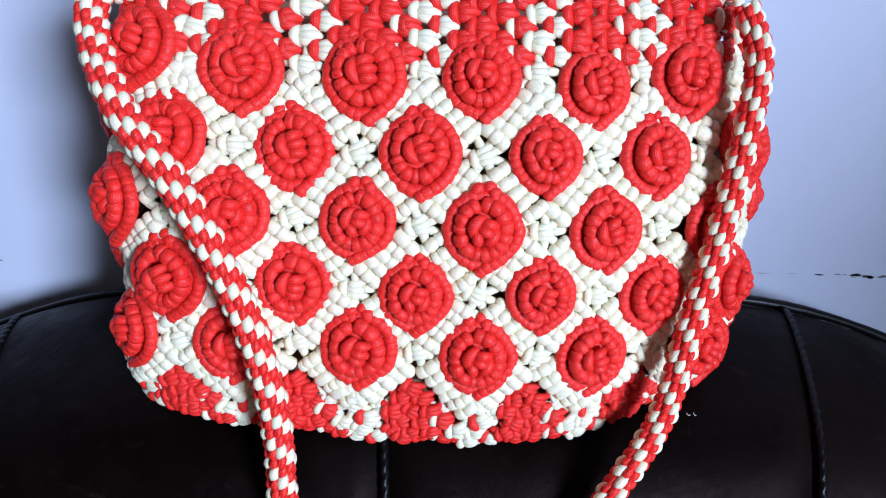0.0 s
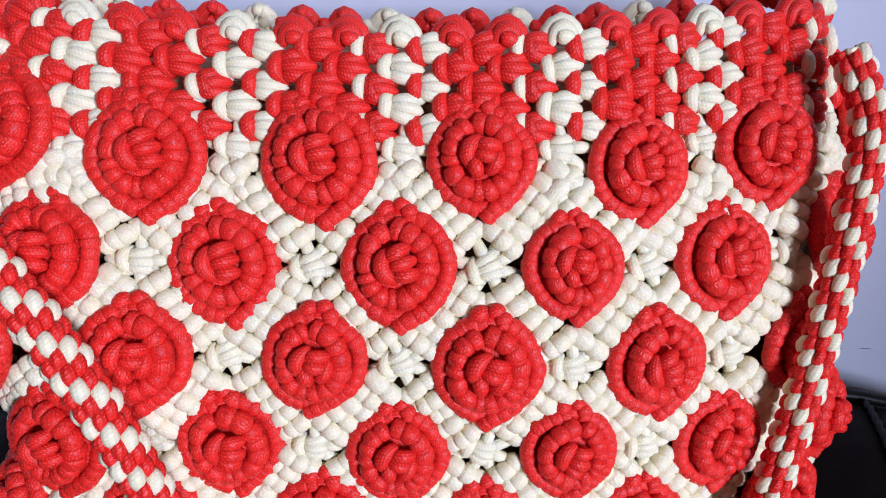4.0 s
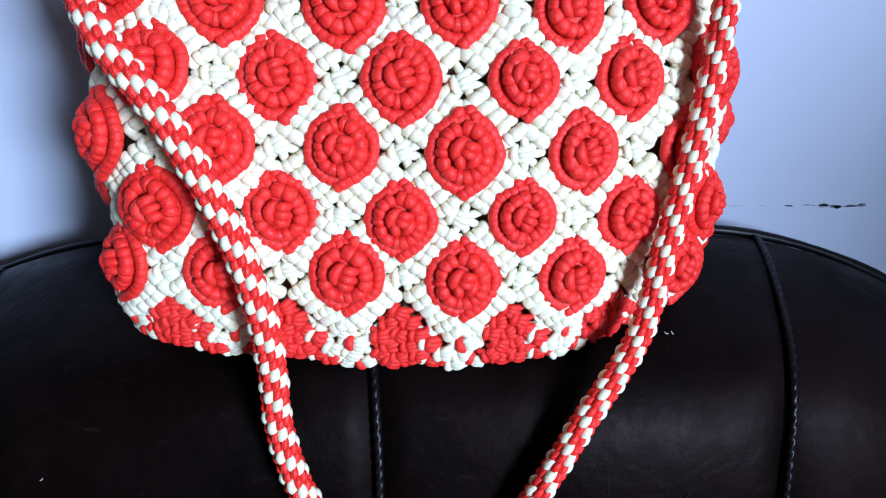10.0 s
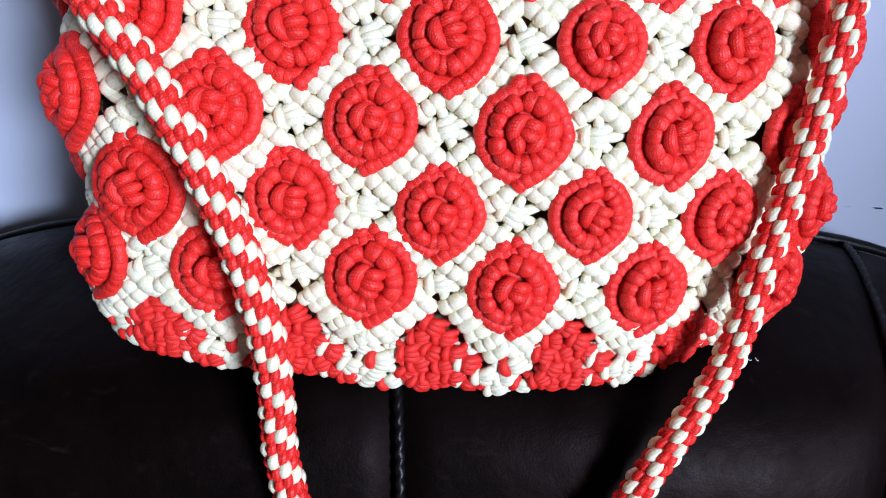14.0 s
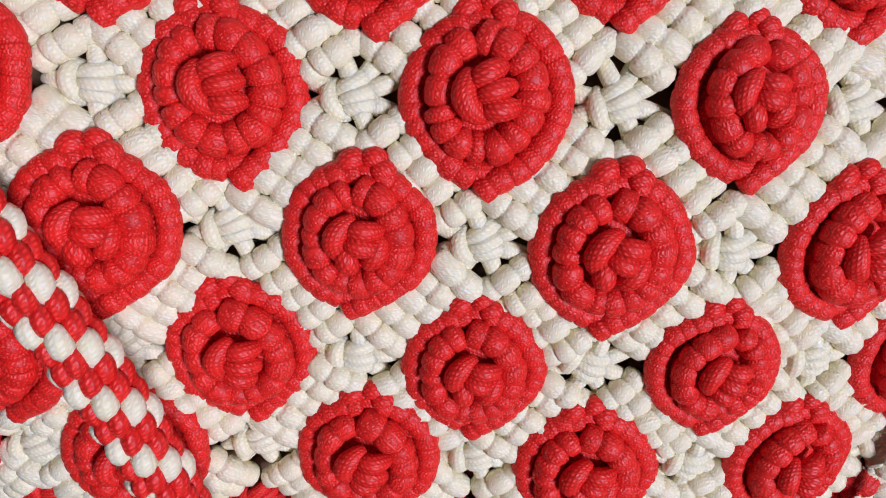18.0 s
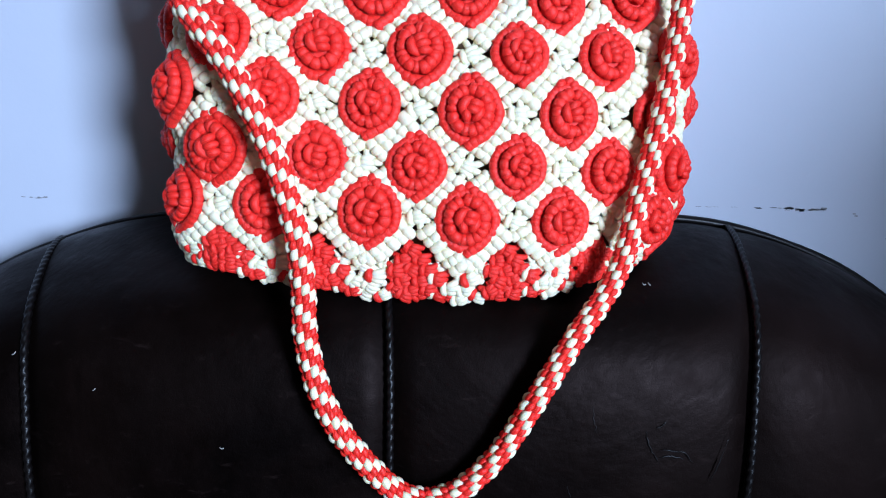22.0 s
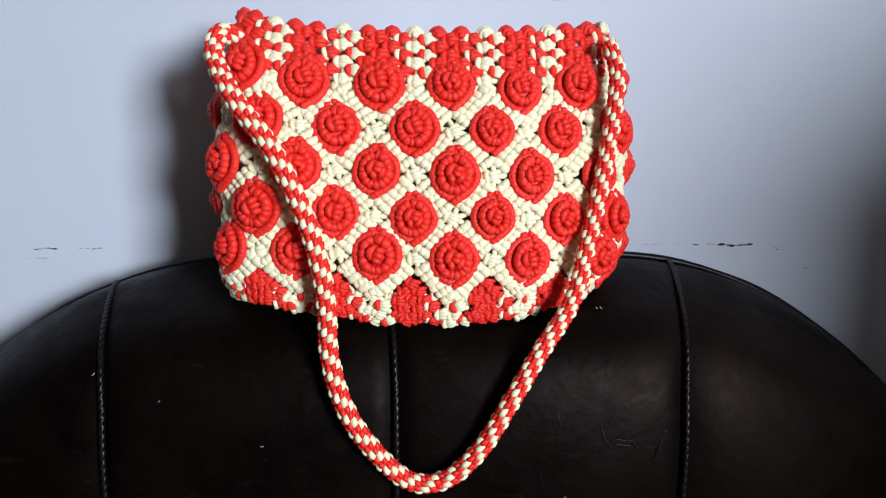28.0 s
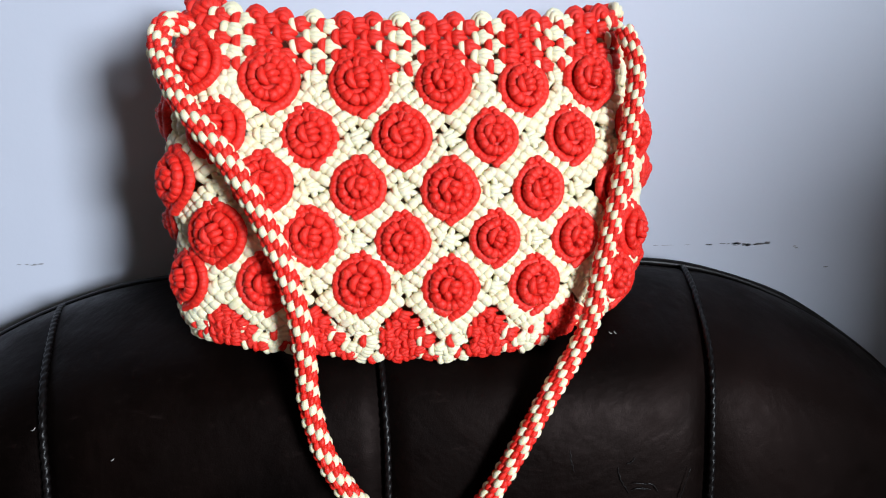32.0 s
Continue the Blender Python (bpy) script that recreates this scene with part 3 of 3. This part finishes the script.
def rosette_meshes(seed, side):
    """Two wrapped bands round the outside that end in a tail, a raised ring within and a square knot in the middle; side -1 turns the ring about."""
    rng = random.Random(seed)
    outer = Shape()
    dome = np.array([[[r * math.cos(a), r * math.sin(a), 0.0062 - 0.0022 * (r / 0.012) ** 2] for a in np.arange(10) * math.pi / 5] for r in (0.0003, 0.004, 0.008, 0.012)])
    outer.grid(dome, dome[..., :2], True, caps=False)
    coil(outer, [(-1.0, 13.8, 3.2), (-7.2, 11.8, 3.0), (-11.9, 6.9, 2.8), (-13.4, 0, 2.8), (-12.0, -6.3, 2.8), (-7.6, -11.2, 2.8), (-2.8, -14.2, 2.6)], 13, 0.0028, rng, 0.11)
    coil(outer, [(2.2, 14.0, 3.2), (7.0, 12.0, 3.4), (11.6, 7.2, 3.4), (13.4, 0.8, 3.2), (11.8, -6.2, 3.2), (6.6, -11.6, 3.4), (1.4, -15.4, 3.2), (-1.2, -17.2, 2.6)], 14, 0.0027, rng, 0.11)
    strand(outer, [(-5.6, -10.6, 2.2), (-1.6, -13.4, 2.0), (2.6, -12.6, 2.2)], 2.7, 0, True)
    strand(outer, [(-4.6, 12.4, 2.2), (0.2, 14.0, 2.2), (4.8, 12.8, 2.2)], 2.6, 0, True)
    bud = Shape()
    strand(bud, [(-4.8, 13.4, 2.6), (-3.4, 16.0, 3.0), (-0.6, 17.0, 2.0)], 2.5, 0, True)
    strand(bud, [(-1.0, 16.2, 3.2), (1.4, 17.2, 3.0), (3.6, 16.2, 2.2)], 2.3, 0, True)
    strand(bud, [(1.0, 14.4, 4.4), (3.6, 15.2, 3.8), (5.2, 13.6, 3.0)], 2.2, 0, True)
    inner = Shape()
    m, e = side, rng.uniform(0.94, 1.05)
    coil(inner, [(m * -1.2 * e, 11.0, 5.0), (m * 3.8 * e, 8.8, 6.6), (m * 7.6 * e, 3.8, 6.8), (m * 7.4 * e, -2.4, 6.6), (m * 4.4 * e, -7.2, 6.2), (m * -0.8, -9.2, 5.6)], rng.choice((7, 8, 8)), 0.0034, rng, 0.26)
    coil(inner, [(m * -8.6, -1.0, 6.2), (m * -7.6, -4.6, 6.4), (m * -4.4, -7.8, 6.2), (m * -0.6, -9.0, 5.4)], rng.choice((3, 3, 4)), 0.0031, rng, 0.30)
    coil(inner, [(m * -2.8, 10.6, 5.2), (m * -6.6, 7.2, 6.2), (m * -8.4, 2.6, 6.4), (m * -8.4, -0.8, 6.0)], rng.choice((3, 4, 4)), 0.0031, rng, 0.30)
    heart = Shape()
    tall, turn = rng.uniform(-0.5, 0.6), math.radians(rng.uniform(-25, 25))

    def at(x, y, z):
        return (x * math.cos(turn) - y * math.sin(turn), 1.2 + x * math.sin(turn) + y * math.cos(turn), z + 8.0 + tall)

    strand(heart, [at(-1.6, -4.6, 0.2), at(-4.2, -1.4, 2.0), at(-4.0, 1.8, 2.2), at(-1.4, 4.8, 0.4)], 2.4, 0, True, (0.8, 0.1, 0.6))
    strand(heart, [at(-2.2, 2.0, 1.4), at(0.8, 3.0, 2.6), at(4.6, 3.4, 0.0)], 2.2, 0, True, (0.1, 0.8, 0.6))
    strand(heart, [at(-2.2, -0.4, 1.6), at(1.0, -0.2, 3.0), at(5.0, -0.6, 0.6)], rng.uniform(1.9, 2.4), 0, True, (0.1, 0.8, 0.6))
    if seed % 3:
        strand(heart, [at(-2.2, -2.6, 1.2), at(0.8, -3.6, 2.4), at(4.2, -4.2, 0.0)], 2.2, 0, True, (0.1, 0.8, 0.6))
    else:
        strand(heart, [at(-3.0, -1.4, 1.0), at(-1.0, -4.0, 2.2), at(0.6, -6.4, 0.2)], 2.3, 0, True, (0.8, 0.1, 0.6))
        strand(heart, [at(4.6, 2.6, 0.4), at(4.2, -1.6, 2.0), at(2.6, -4.8, 0.4)], 2.2, 0, True, (0.8, 0.1, 0.6))
    return outer.mesh("rosette", [RED]), bud.mesh("top_bud", [RED]), inner.mesh("inner_ring", [RED]), heart.mesh("centre_knot", [RED])


ROSETTES = [[rosette_meshes(n, 1) for n in range(6)], [rosette_meshes(n + 20, -1) for n in range(6)]]


def bar_mesh(seed, count, thick, length):
    """A bar of a few tight turns of cord."""
    rng = random.Random(seed)
    s = Shape()
    long = length * rng.uniform(0.94, 1.06) / 2
    coil(s, [(-long, 0, 1.2), (-long / 3, rng.uniform(-0.3, 0.3), 2.7), (long / 3, rng.uniform(-0.3, 0.3), 2.7), (long, 0, 1.2)], count, thick, rng, 0.27, wander=0.0002)
    return s.mesh("knot_bar", [CREAM])


RIBBED = [bar_mesh(n, (3, 4, 3, 2)[n % 4], 0.0030, 12.8) for n in range(6)]
PLUMP = [bar_mesh(n + 9, (3, 2, 3)[n % 3], 0.0031, 12.6) for n in range(6)]


def knot_mesh(name, left, right, seed, size):
    """A knot of the net, with the cords that run on to its neighbours."""
    rng = random.Random(seed)
    s = Shape()
    shell(s, rng, left, right, size, 0.0, (0, 0), 6.0, 2.2)
    return s.mesh(name, [RED, CREAM])


def star_mesh(seed):
    """The loose cream knot where four bands meet."""
    rng = random.Random(seed)
    s = Shape()
    shell(s, rng, 0, 0, 0.95, 0.0, (-0.4, 0), 11.0, 2.0)
    for a in (-1, 1):
        strand(s, [(0.8 * a, 1.5 * a, 1.4), (0.4, 4.6 * a, 1.4), (rng.uniform(-1, 1), 9.8 * a, -0.4)], 1.9, 0, True)
        strand(s, [(1.5 * a, 0.4, 1.0), (5.6 * a, 0.3, 1.0), (10.2 * a, rng.uniform(-1, 1), -0.6)], 1.9, 0, True)
    return s.mesh("cream_knot", [CREAM])


def rim_mesh(name, mat, seed):
    """A knot of the top edge: strands that arch over and fold down."""
    rng = random.Random(seed)
    s = Shape()
    j = rng.uniform(-0.4, 0.4)
    strand(s, [(-5.2, -6.0, 0.4), (-4.2, -1.6, 1.2), (j, 1.6, 1.4), (4.2, -1.8, 1.2), (5.0, -6.2, 0.4)], 2.6, mat, True, (0.1, -0.1, 1))
    strand(s, [(-3.4, -5.6, 2.0), (-2.2, -2.2, 3.0), (j, -0.6, 3.4), (2.6, -2.6, 2.8), (3.6, -5.4, 1.6)], 2.3, mat, True, (0.1, -0.1, 1))
    strand(s, [(-1.8, -3.6, 3.4), (0.6, -3.6, 3.7), (3.8, -4.6, 2.0)], 2.4, mat, False)
    strand(s, [(0.2, 1.6, -2.6), (j, 2.0, 0.0), (-0.4, -0.4, 2.8)], 2.1, mat, True, (1, 0.1, 0.1))
    return s.mesh(name, [RED, CREAM])


RIM = [[rim_mesh("red_knot", 0, n + 50) for n in range(3)], [rim_mesh("cream_knot", 1, n + 60) for n in range(3)]]
RED_KNOTS = [knot_mesh("red_knot", 0, 0, n, 1.14) for n in range(6)]
CREAM_KNOTS = [knot_mesh("cream_knot", 1, 1, n + 10, 1.10) for n in range(4)]
LEFT_KNOTS = [knot_mesh("two_tone_knot", 1, 0, n + 20, 1.08) for n in range(4)]
RIGHT_KNOTS = [knot_mesh("two_tone_knot", 0, 1, n + 30, 1.05) for n in range(4)]
STARS = [star_mesh(n + 40) for n in range(5)]

rng = random.Random(5)
# rows of rosettes from the top: round the left end (way round, height), over the front (x, height; y too near the ends), round the right end
LAYOUT = [([(-0.162, 1.110)], [(-0.1175, 1.1117, 0.288), (-0.0784, 1.1070), (-0.0301, 1.1053), (0.0166, 1.1056), (0.0622, 1.1025), (0.1028, 1.1051)], [(0.150, 1.106), (0.195, 1.106)]),
          ([(-0.195, 1.086), (-0.150, 1.086)], [(-0.1062, 1.0833), (-0.0574, 1.0781), (-0.0072, 1.0775), (0.0432, 1.0772), (0.0892, 1.0762)], [(0.133, 1.077), (0.178, 1.079)]),
          ([(-0.178, 1.057)], [(-0.1303, 1.0563, 0.275), (-0.0825, 1.0550), (-0.0320, 1.0515), (0.0185, 1.0490), (0.0686, 1.0482), (0.1179, 1.0468, 0.294)], [(0.158, 1.050), (0.203, 1.051)]),
          ([(-0.198, 1.029), (-0.152, 1.029)], [(-0.1070, 1.0293), (-0.0581, 1.0253), (-0.0083, 1.0214), (0.0437, 1.0222), (0.0914, 1.0196), (0.1310, 1.0189, 0.288)], [(0.178, 1.022)]),
          ([(-0.177, 0.999)], [(-0.1270, 1.0026, 0.265), (-0.0831, 1.0020), (-0.0318, 0.9983), (0.0181, 0.9949), (0.0661, 0.9943), (0.1176, 0.9924, 0.273)], [(0.158, 0.996), (0.200, 0.997)]),
          ([(-0.190, 0.979), (-0.148, 0.979)], [(-0.1065, 0.9770), (-0.0590, 0.9705), (-0.0095, 0.9685), (0.0395, 0.9685), (0.0870, 0.9690)], [(0.130, 0.970), (0.172, 0.970)])]


def place(x, z, y=None):
    """Round and height of the foot of a knot whose middle stands at x and z; where the wall turns away, y helps to find it."""
    best = None
    for s in np.linspace(x - 0.02 if x > 0 or y is None else x - 0.04, x + (0.04 if y is not None and x > 0 else 0.02), 81):
        m = hull_frame(float(s), z)
        q = m.translation + m.col[2].to_3d() * 0.004
        miss = (q.x - x) ** 2 + (0 if y is None else 0.15 * (q.y - y) ** 2)
        if best is None or miss < best[0]:
            best = (miss, float(s), z - m.col[2][2] * 0.004)
    return best[1:]


# how wide each rosette is for its kind
SIZES = [(1.0, 1.0, 1.05, 1.06, 0.99, 0.96, 1.01, 1.0, 1.0), (1.0, 1.0, 1.0, 1.02, 1.03, 0.91, 1.0, 1.0, 1.0), (1.0, 1.03, 1.0, 0.96, 1.02, 1.0, 1.0, 1.0, 1.0),
         (1.0, 1.0, 1.02, 1.0, 0.98, 0.91, 0.96, 1.0, 1.0), (1.0, 1.0, 1.0, 1.03, 1.02, 1.0, 1.0, 1.0, 1.0)]
PLACES = [[(s - BX, z) for s, z in west] + [place(*at) for at in front] + [(s - BX, z) for s, z in east] for west, front, east in LAYOUT]
for row in range(5):
    for k, (sx, z) in enumerate(PLACES[row]):
        me = rng.choice(ROSETTES[1 if 0.03 < sx < 0.14 or sx < -0.15 else 0])
        size = SIZES[row][k] * rng.uniform(0.99, 1.02)
        m = hull_frame(sx, z, 0.001, rng.uniform(-8, 8))
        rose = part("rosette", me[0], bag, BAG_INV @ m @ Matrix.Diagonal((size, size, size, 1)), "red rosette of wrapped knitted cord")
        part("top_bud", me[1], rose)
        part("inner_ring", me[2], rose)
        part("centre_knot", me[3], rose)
# bands of wrapped bars between neighbouring rosettes
for row in range(5):
    for sa, za in PLACES[row]:
        for sb, zb in PLACES[row + 1]:
            if abs(sb - sa) > 0.034:
                continue
            right = sb > sa
            ln = math.hypot(sb - sa, zb - za)
            ds, dz = (sb - sa) / ln, (zb - za) / ln
            turn = math.degrees(math.atan2(dz, ds)) + (10 if right else -10)
            kind = PLUMP if right else RIBBED
            for q in (-0.0100, -0.0050, 0.0, 0.0050, 0.0100) + ((0.0150 if right == (row == 0) else -0.0150,) if row in (0, 4) else ()):
                along = 0.5 if row < 4 else 0.46
                cs, cz = sa + (sb - sa) * along - dz * q, za + (zb - za) * along + ds * q
                m = hull_frame(cs + rng.uniform(-0.0004, 0.0004), cz + rng.uniform(-0.0004, 0.0004), rng.uniform(-0.0002, 0.0010), turn + rng.uniform(-4, 4))
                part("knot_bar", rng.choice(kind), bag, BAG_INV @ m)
# loose knots where the bands meet
for row in range(1, 5):
    for (sa, za), (sb, zb) in zip(PLACES[row], PLACES[row][1:]):
        size = rng.uniform(0.98, 1.08)
        m = hull_frame((sa + sb) / 2 + rng.uniform(-0.001, 0.001), (za + zb) / 2, 0.0005, rng.uniform(-25, 25))
        part("cream_knot", rng.choice(STARS), bag, BAG_INV @ m @ Matrix.Diagonal((size, size, size, 1)))
# the striped top: a net of square knots
for (sa, za), (sb, zb) in zip(PLACES[0], PLACES[0][1:]):
    for c in range(6):
        sx = sa + (sb - sa) * (c + 3) / 6 if c < 3 else sa + (sb - sa) * (c - 3) / 6
        if abs(sx) > 0.158:
            continue
        plain = (CREAM_KNOTS, RIGHT_KNOTS, RED_KNOTS, RED_KNOTS, RED_KNOTS, LEFT_KNOTS)[c]
        for r in range((4, 3, 3, 2, 3, 3)[c]):
            kind = STARS if c == 0 and r == 3 else plain if r or c % 2 else RIM[c == 0]
            z = 1.1395 - 0.0106 * r - (0.0053 if c % 2 else 0)
            size = rng.uniform(0.97, 1.04)
            m = hull_frame(sx + rng.uniform(-0.0004, 0.0004), z + rng.uniform(-0.0004, 0.0004), 0.001 + (0 if r == 0 else rng.uniform(-0.0004, 0.0006)), rng.uniform(-9, 9))
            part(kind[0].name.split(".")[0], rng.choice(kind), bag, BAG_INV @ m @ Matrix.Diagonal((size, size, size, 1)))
# the far side of the top edge shows between the near knots
for n, s in enumerate(np.arange(0.166, 0.43, 0.0152)):
    for r in range(2):
        kind = (RIM if r == 0 else (RED_KNOTS, CREAM_KNOTS))[n % 3 == 2]
        part(kind[0].name.split(".")[0], rng.choice(kind), bag, BAG_INV @ hull_frame(float(s) + 0.0076 * r, 1.1375 - 0.0053 * r, 0.001, rng.uniform(-9, 9)))
# the bottom edge: red diamonds between cream, (along in sixths of a period, height over the row, knot, size)
DIAMOND = [(0, 0.0110), (-0.55, 0.0055), (0.55, 0.0055), (-1.0, 0.0), (0, 0.0), (1.0, 0.0), (-0.55, -0.0052), (0.55, -0.0052), (-1.05, -0.0100), (0, -0.0104), (1.05, -0.0100), (-0.5, -0.0130), (0.5, -0.0130)]
BETWEEN = [(1.6, -0.0040, LEFT_KNOTS, 0.88), (2.45, -0.0090, CREAM_KNOTS, 0.85), (3.0, 0.0010, STARS, 0.85), (3.75, -0.0040, RIGHT_KNOTS, 0.88), (1.65, -0.0130, LEFT_KNOTS, 0.8), (2.35, -0.0136, RED_KNOTS, 0.7),
           (3.05, -0.0150, CREAM_KNOTS, 0.8), (4.2, -0.0140, RIGHT_KNOTS, 0.8), (3.4, -0.0098, CREAM_KNOTS, 0.8), (4.3, 0.0015, STARS, 0.6), (1.7, 0.0015, STARS, 0.6)]
for (sa, za), (sb, zb) in zip(PLACES[5], PLACES[5][1:]):
    for dx, dz, kind, size in [(*at, RED_KNOTS, 0.74) for at in DIAMOND] + BETWEEN:
        m = hull_frame(sa + dx * (sb - sa) / 6, za + (zb - za) * max(dx, 0) / 6 + dz, rng.uniform(-0.001, 0.0008), rng.uniform(-30, 30))
        part(kind[0].name.split(".")[0], rng.choice(kind), bag, BAG_INV @ m @ Matrix.Diagonal((size, size, size, 1)))

# ---- the braided strap ----
STRAP = [(-0.112, 0.318, 1.118), (-0.122, 0.306, 1.1345), (-0.1325, 0.297, 1.1365), (-0.1335, 0.286, 1.1220), (-0.1180, 0.264, 1.0968), (-0.0945, 0.252, 1.0672), (-0.0758, 0.2460, 1.0292), (-0.0655, 0.242, 0.9940),
         (-0.0622, 0.240, 0.9655), (-0.0609, 0.236, 0.9404), (-0.0522, 0.229, 0.9105), (-0.0360, 0.2265, 0.8836), (-0.012, 0.2262, 0.8597), (0.012, 0.2262, 0.8602), (0.0340, 0.2265, 0.881),
         (0.0535, 0.229, 0.9130), (0.0715, 0.2380, 0.9400), (0.0950, 0.2530, 0.9716), (0.1065, 0.2660, 1.0100), (0.1152, 0.2745, 1.0446), (0.1228, 0.2845, 1.0824), (0.1265, 0.2925, 1.1150), (0.1205, 0.3030, 1.1372)]
dense = smooth_curve(STRAP, 2400)
arc = np.concatenate([[0], np.cumsum(np.linalg.norm(np.diff(dense, axis=0), axis=1))])
tangent = unit(np.gradient(dense, axis=0))
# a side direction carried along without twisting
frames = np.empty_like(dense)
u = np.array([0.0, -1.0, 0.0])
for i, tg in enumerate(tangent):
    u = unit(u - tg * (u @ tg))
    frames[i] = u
RADIUS, PERIOD, AROUND = 0.0044, 0.0138, 8
core = Shape()
core.tube(dense[::12], np.full(len(dense[::12]), RADIUS * 0.7), 10, up=(0.1, 1, 0.05))
strap = part("strap", core.mesh("strap", [RED]), bag, BAG_INV, "round braided shoulder strap in red and cream")
for j in range(AROUND):
    for first, mat, name in ((0, CREAM, "cream_strand"), (1, RED, "red_strand"), (2, RED, "red_strand")):
        # each strand surfaces once in a period and dives under the next two
        a = np.arange(0.002, arc[-1] - 0.002, PERIOD / 24)
        phase = (a - j * PERIOD / 4 - first * PERIOD / 3) / PERIOD
        turn = phase * 2 * math.pi
        away = np.abs((phase + 0.5) % 1 - 0.5) * 2
        show = np.maximum(1 - (away / (0.52 if first == 0 else 0.44)) ** 2, 0) ** 0.65
        at = np.searchsorted(arc, a)
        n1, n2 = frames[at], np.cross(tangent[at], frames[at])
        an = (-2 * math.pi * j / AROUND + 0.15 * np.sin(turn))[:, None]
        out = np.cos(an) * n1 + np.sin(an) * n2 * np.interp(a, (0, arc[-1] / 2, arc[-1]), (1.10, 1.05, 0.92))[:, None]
        thick = np.interp(a, (0, arc[-1] / 2, arc[-1]), (1.0, 0.95, 0.84))
        reach = thick * RADIUS * (0.60 + 0.44 * show - 0.10 * np.sin(turn) * show)
        s = Shape()
        s.tube(dense[at] + out * reach[:, None], 0.0003 + thick * (0.0021 if first == 0 else 0.0017) * show, 8, up=out)
        part(name, s.mesh(name, [mat]), strap)
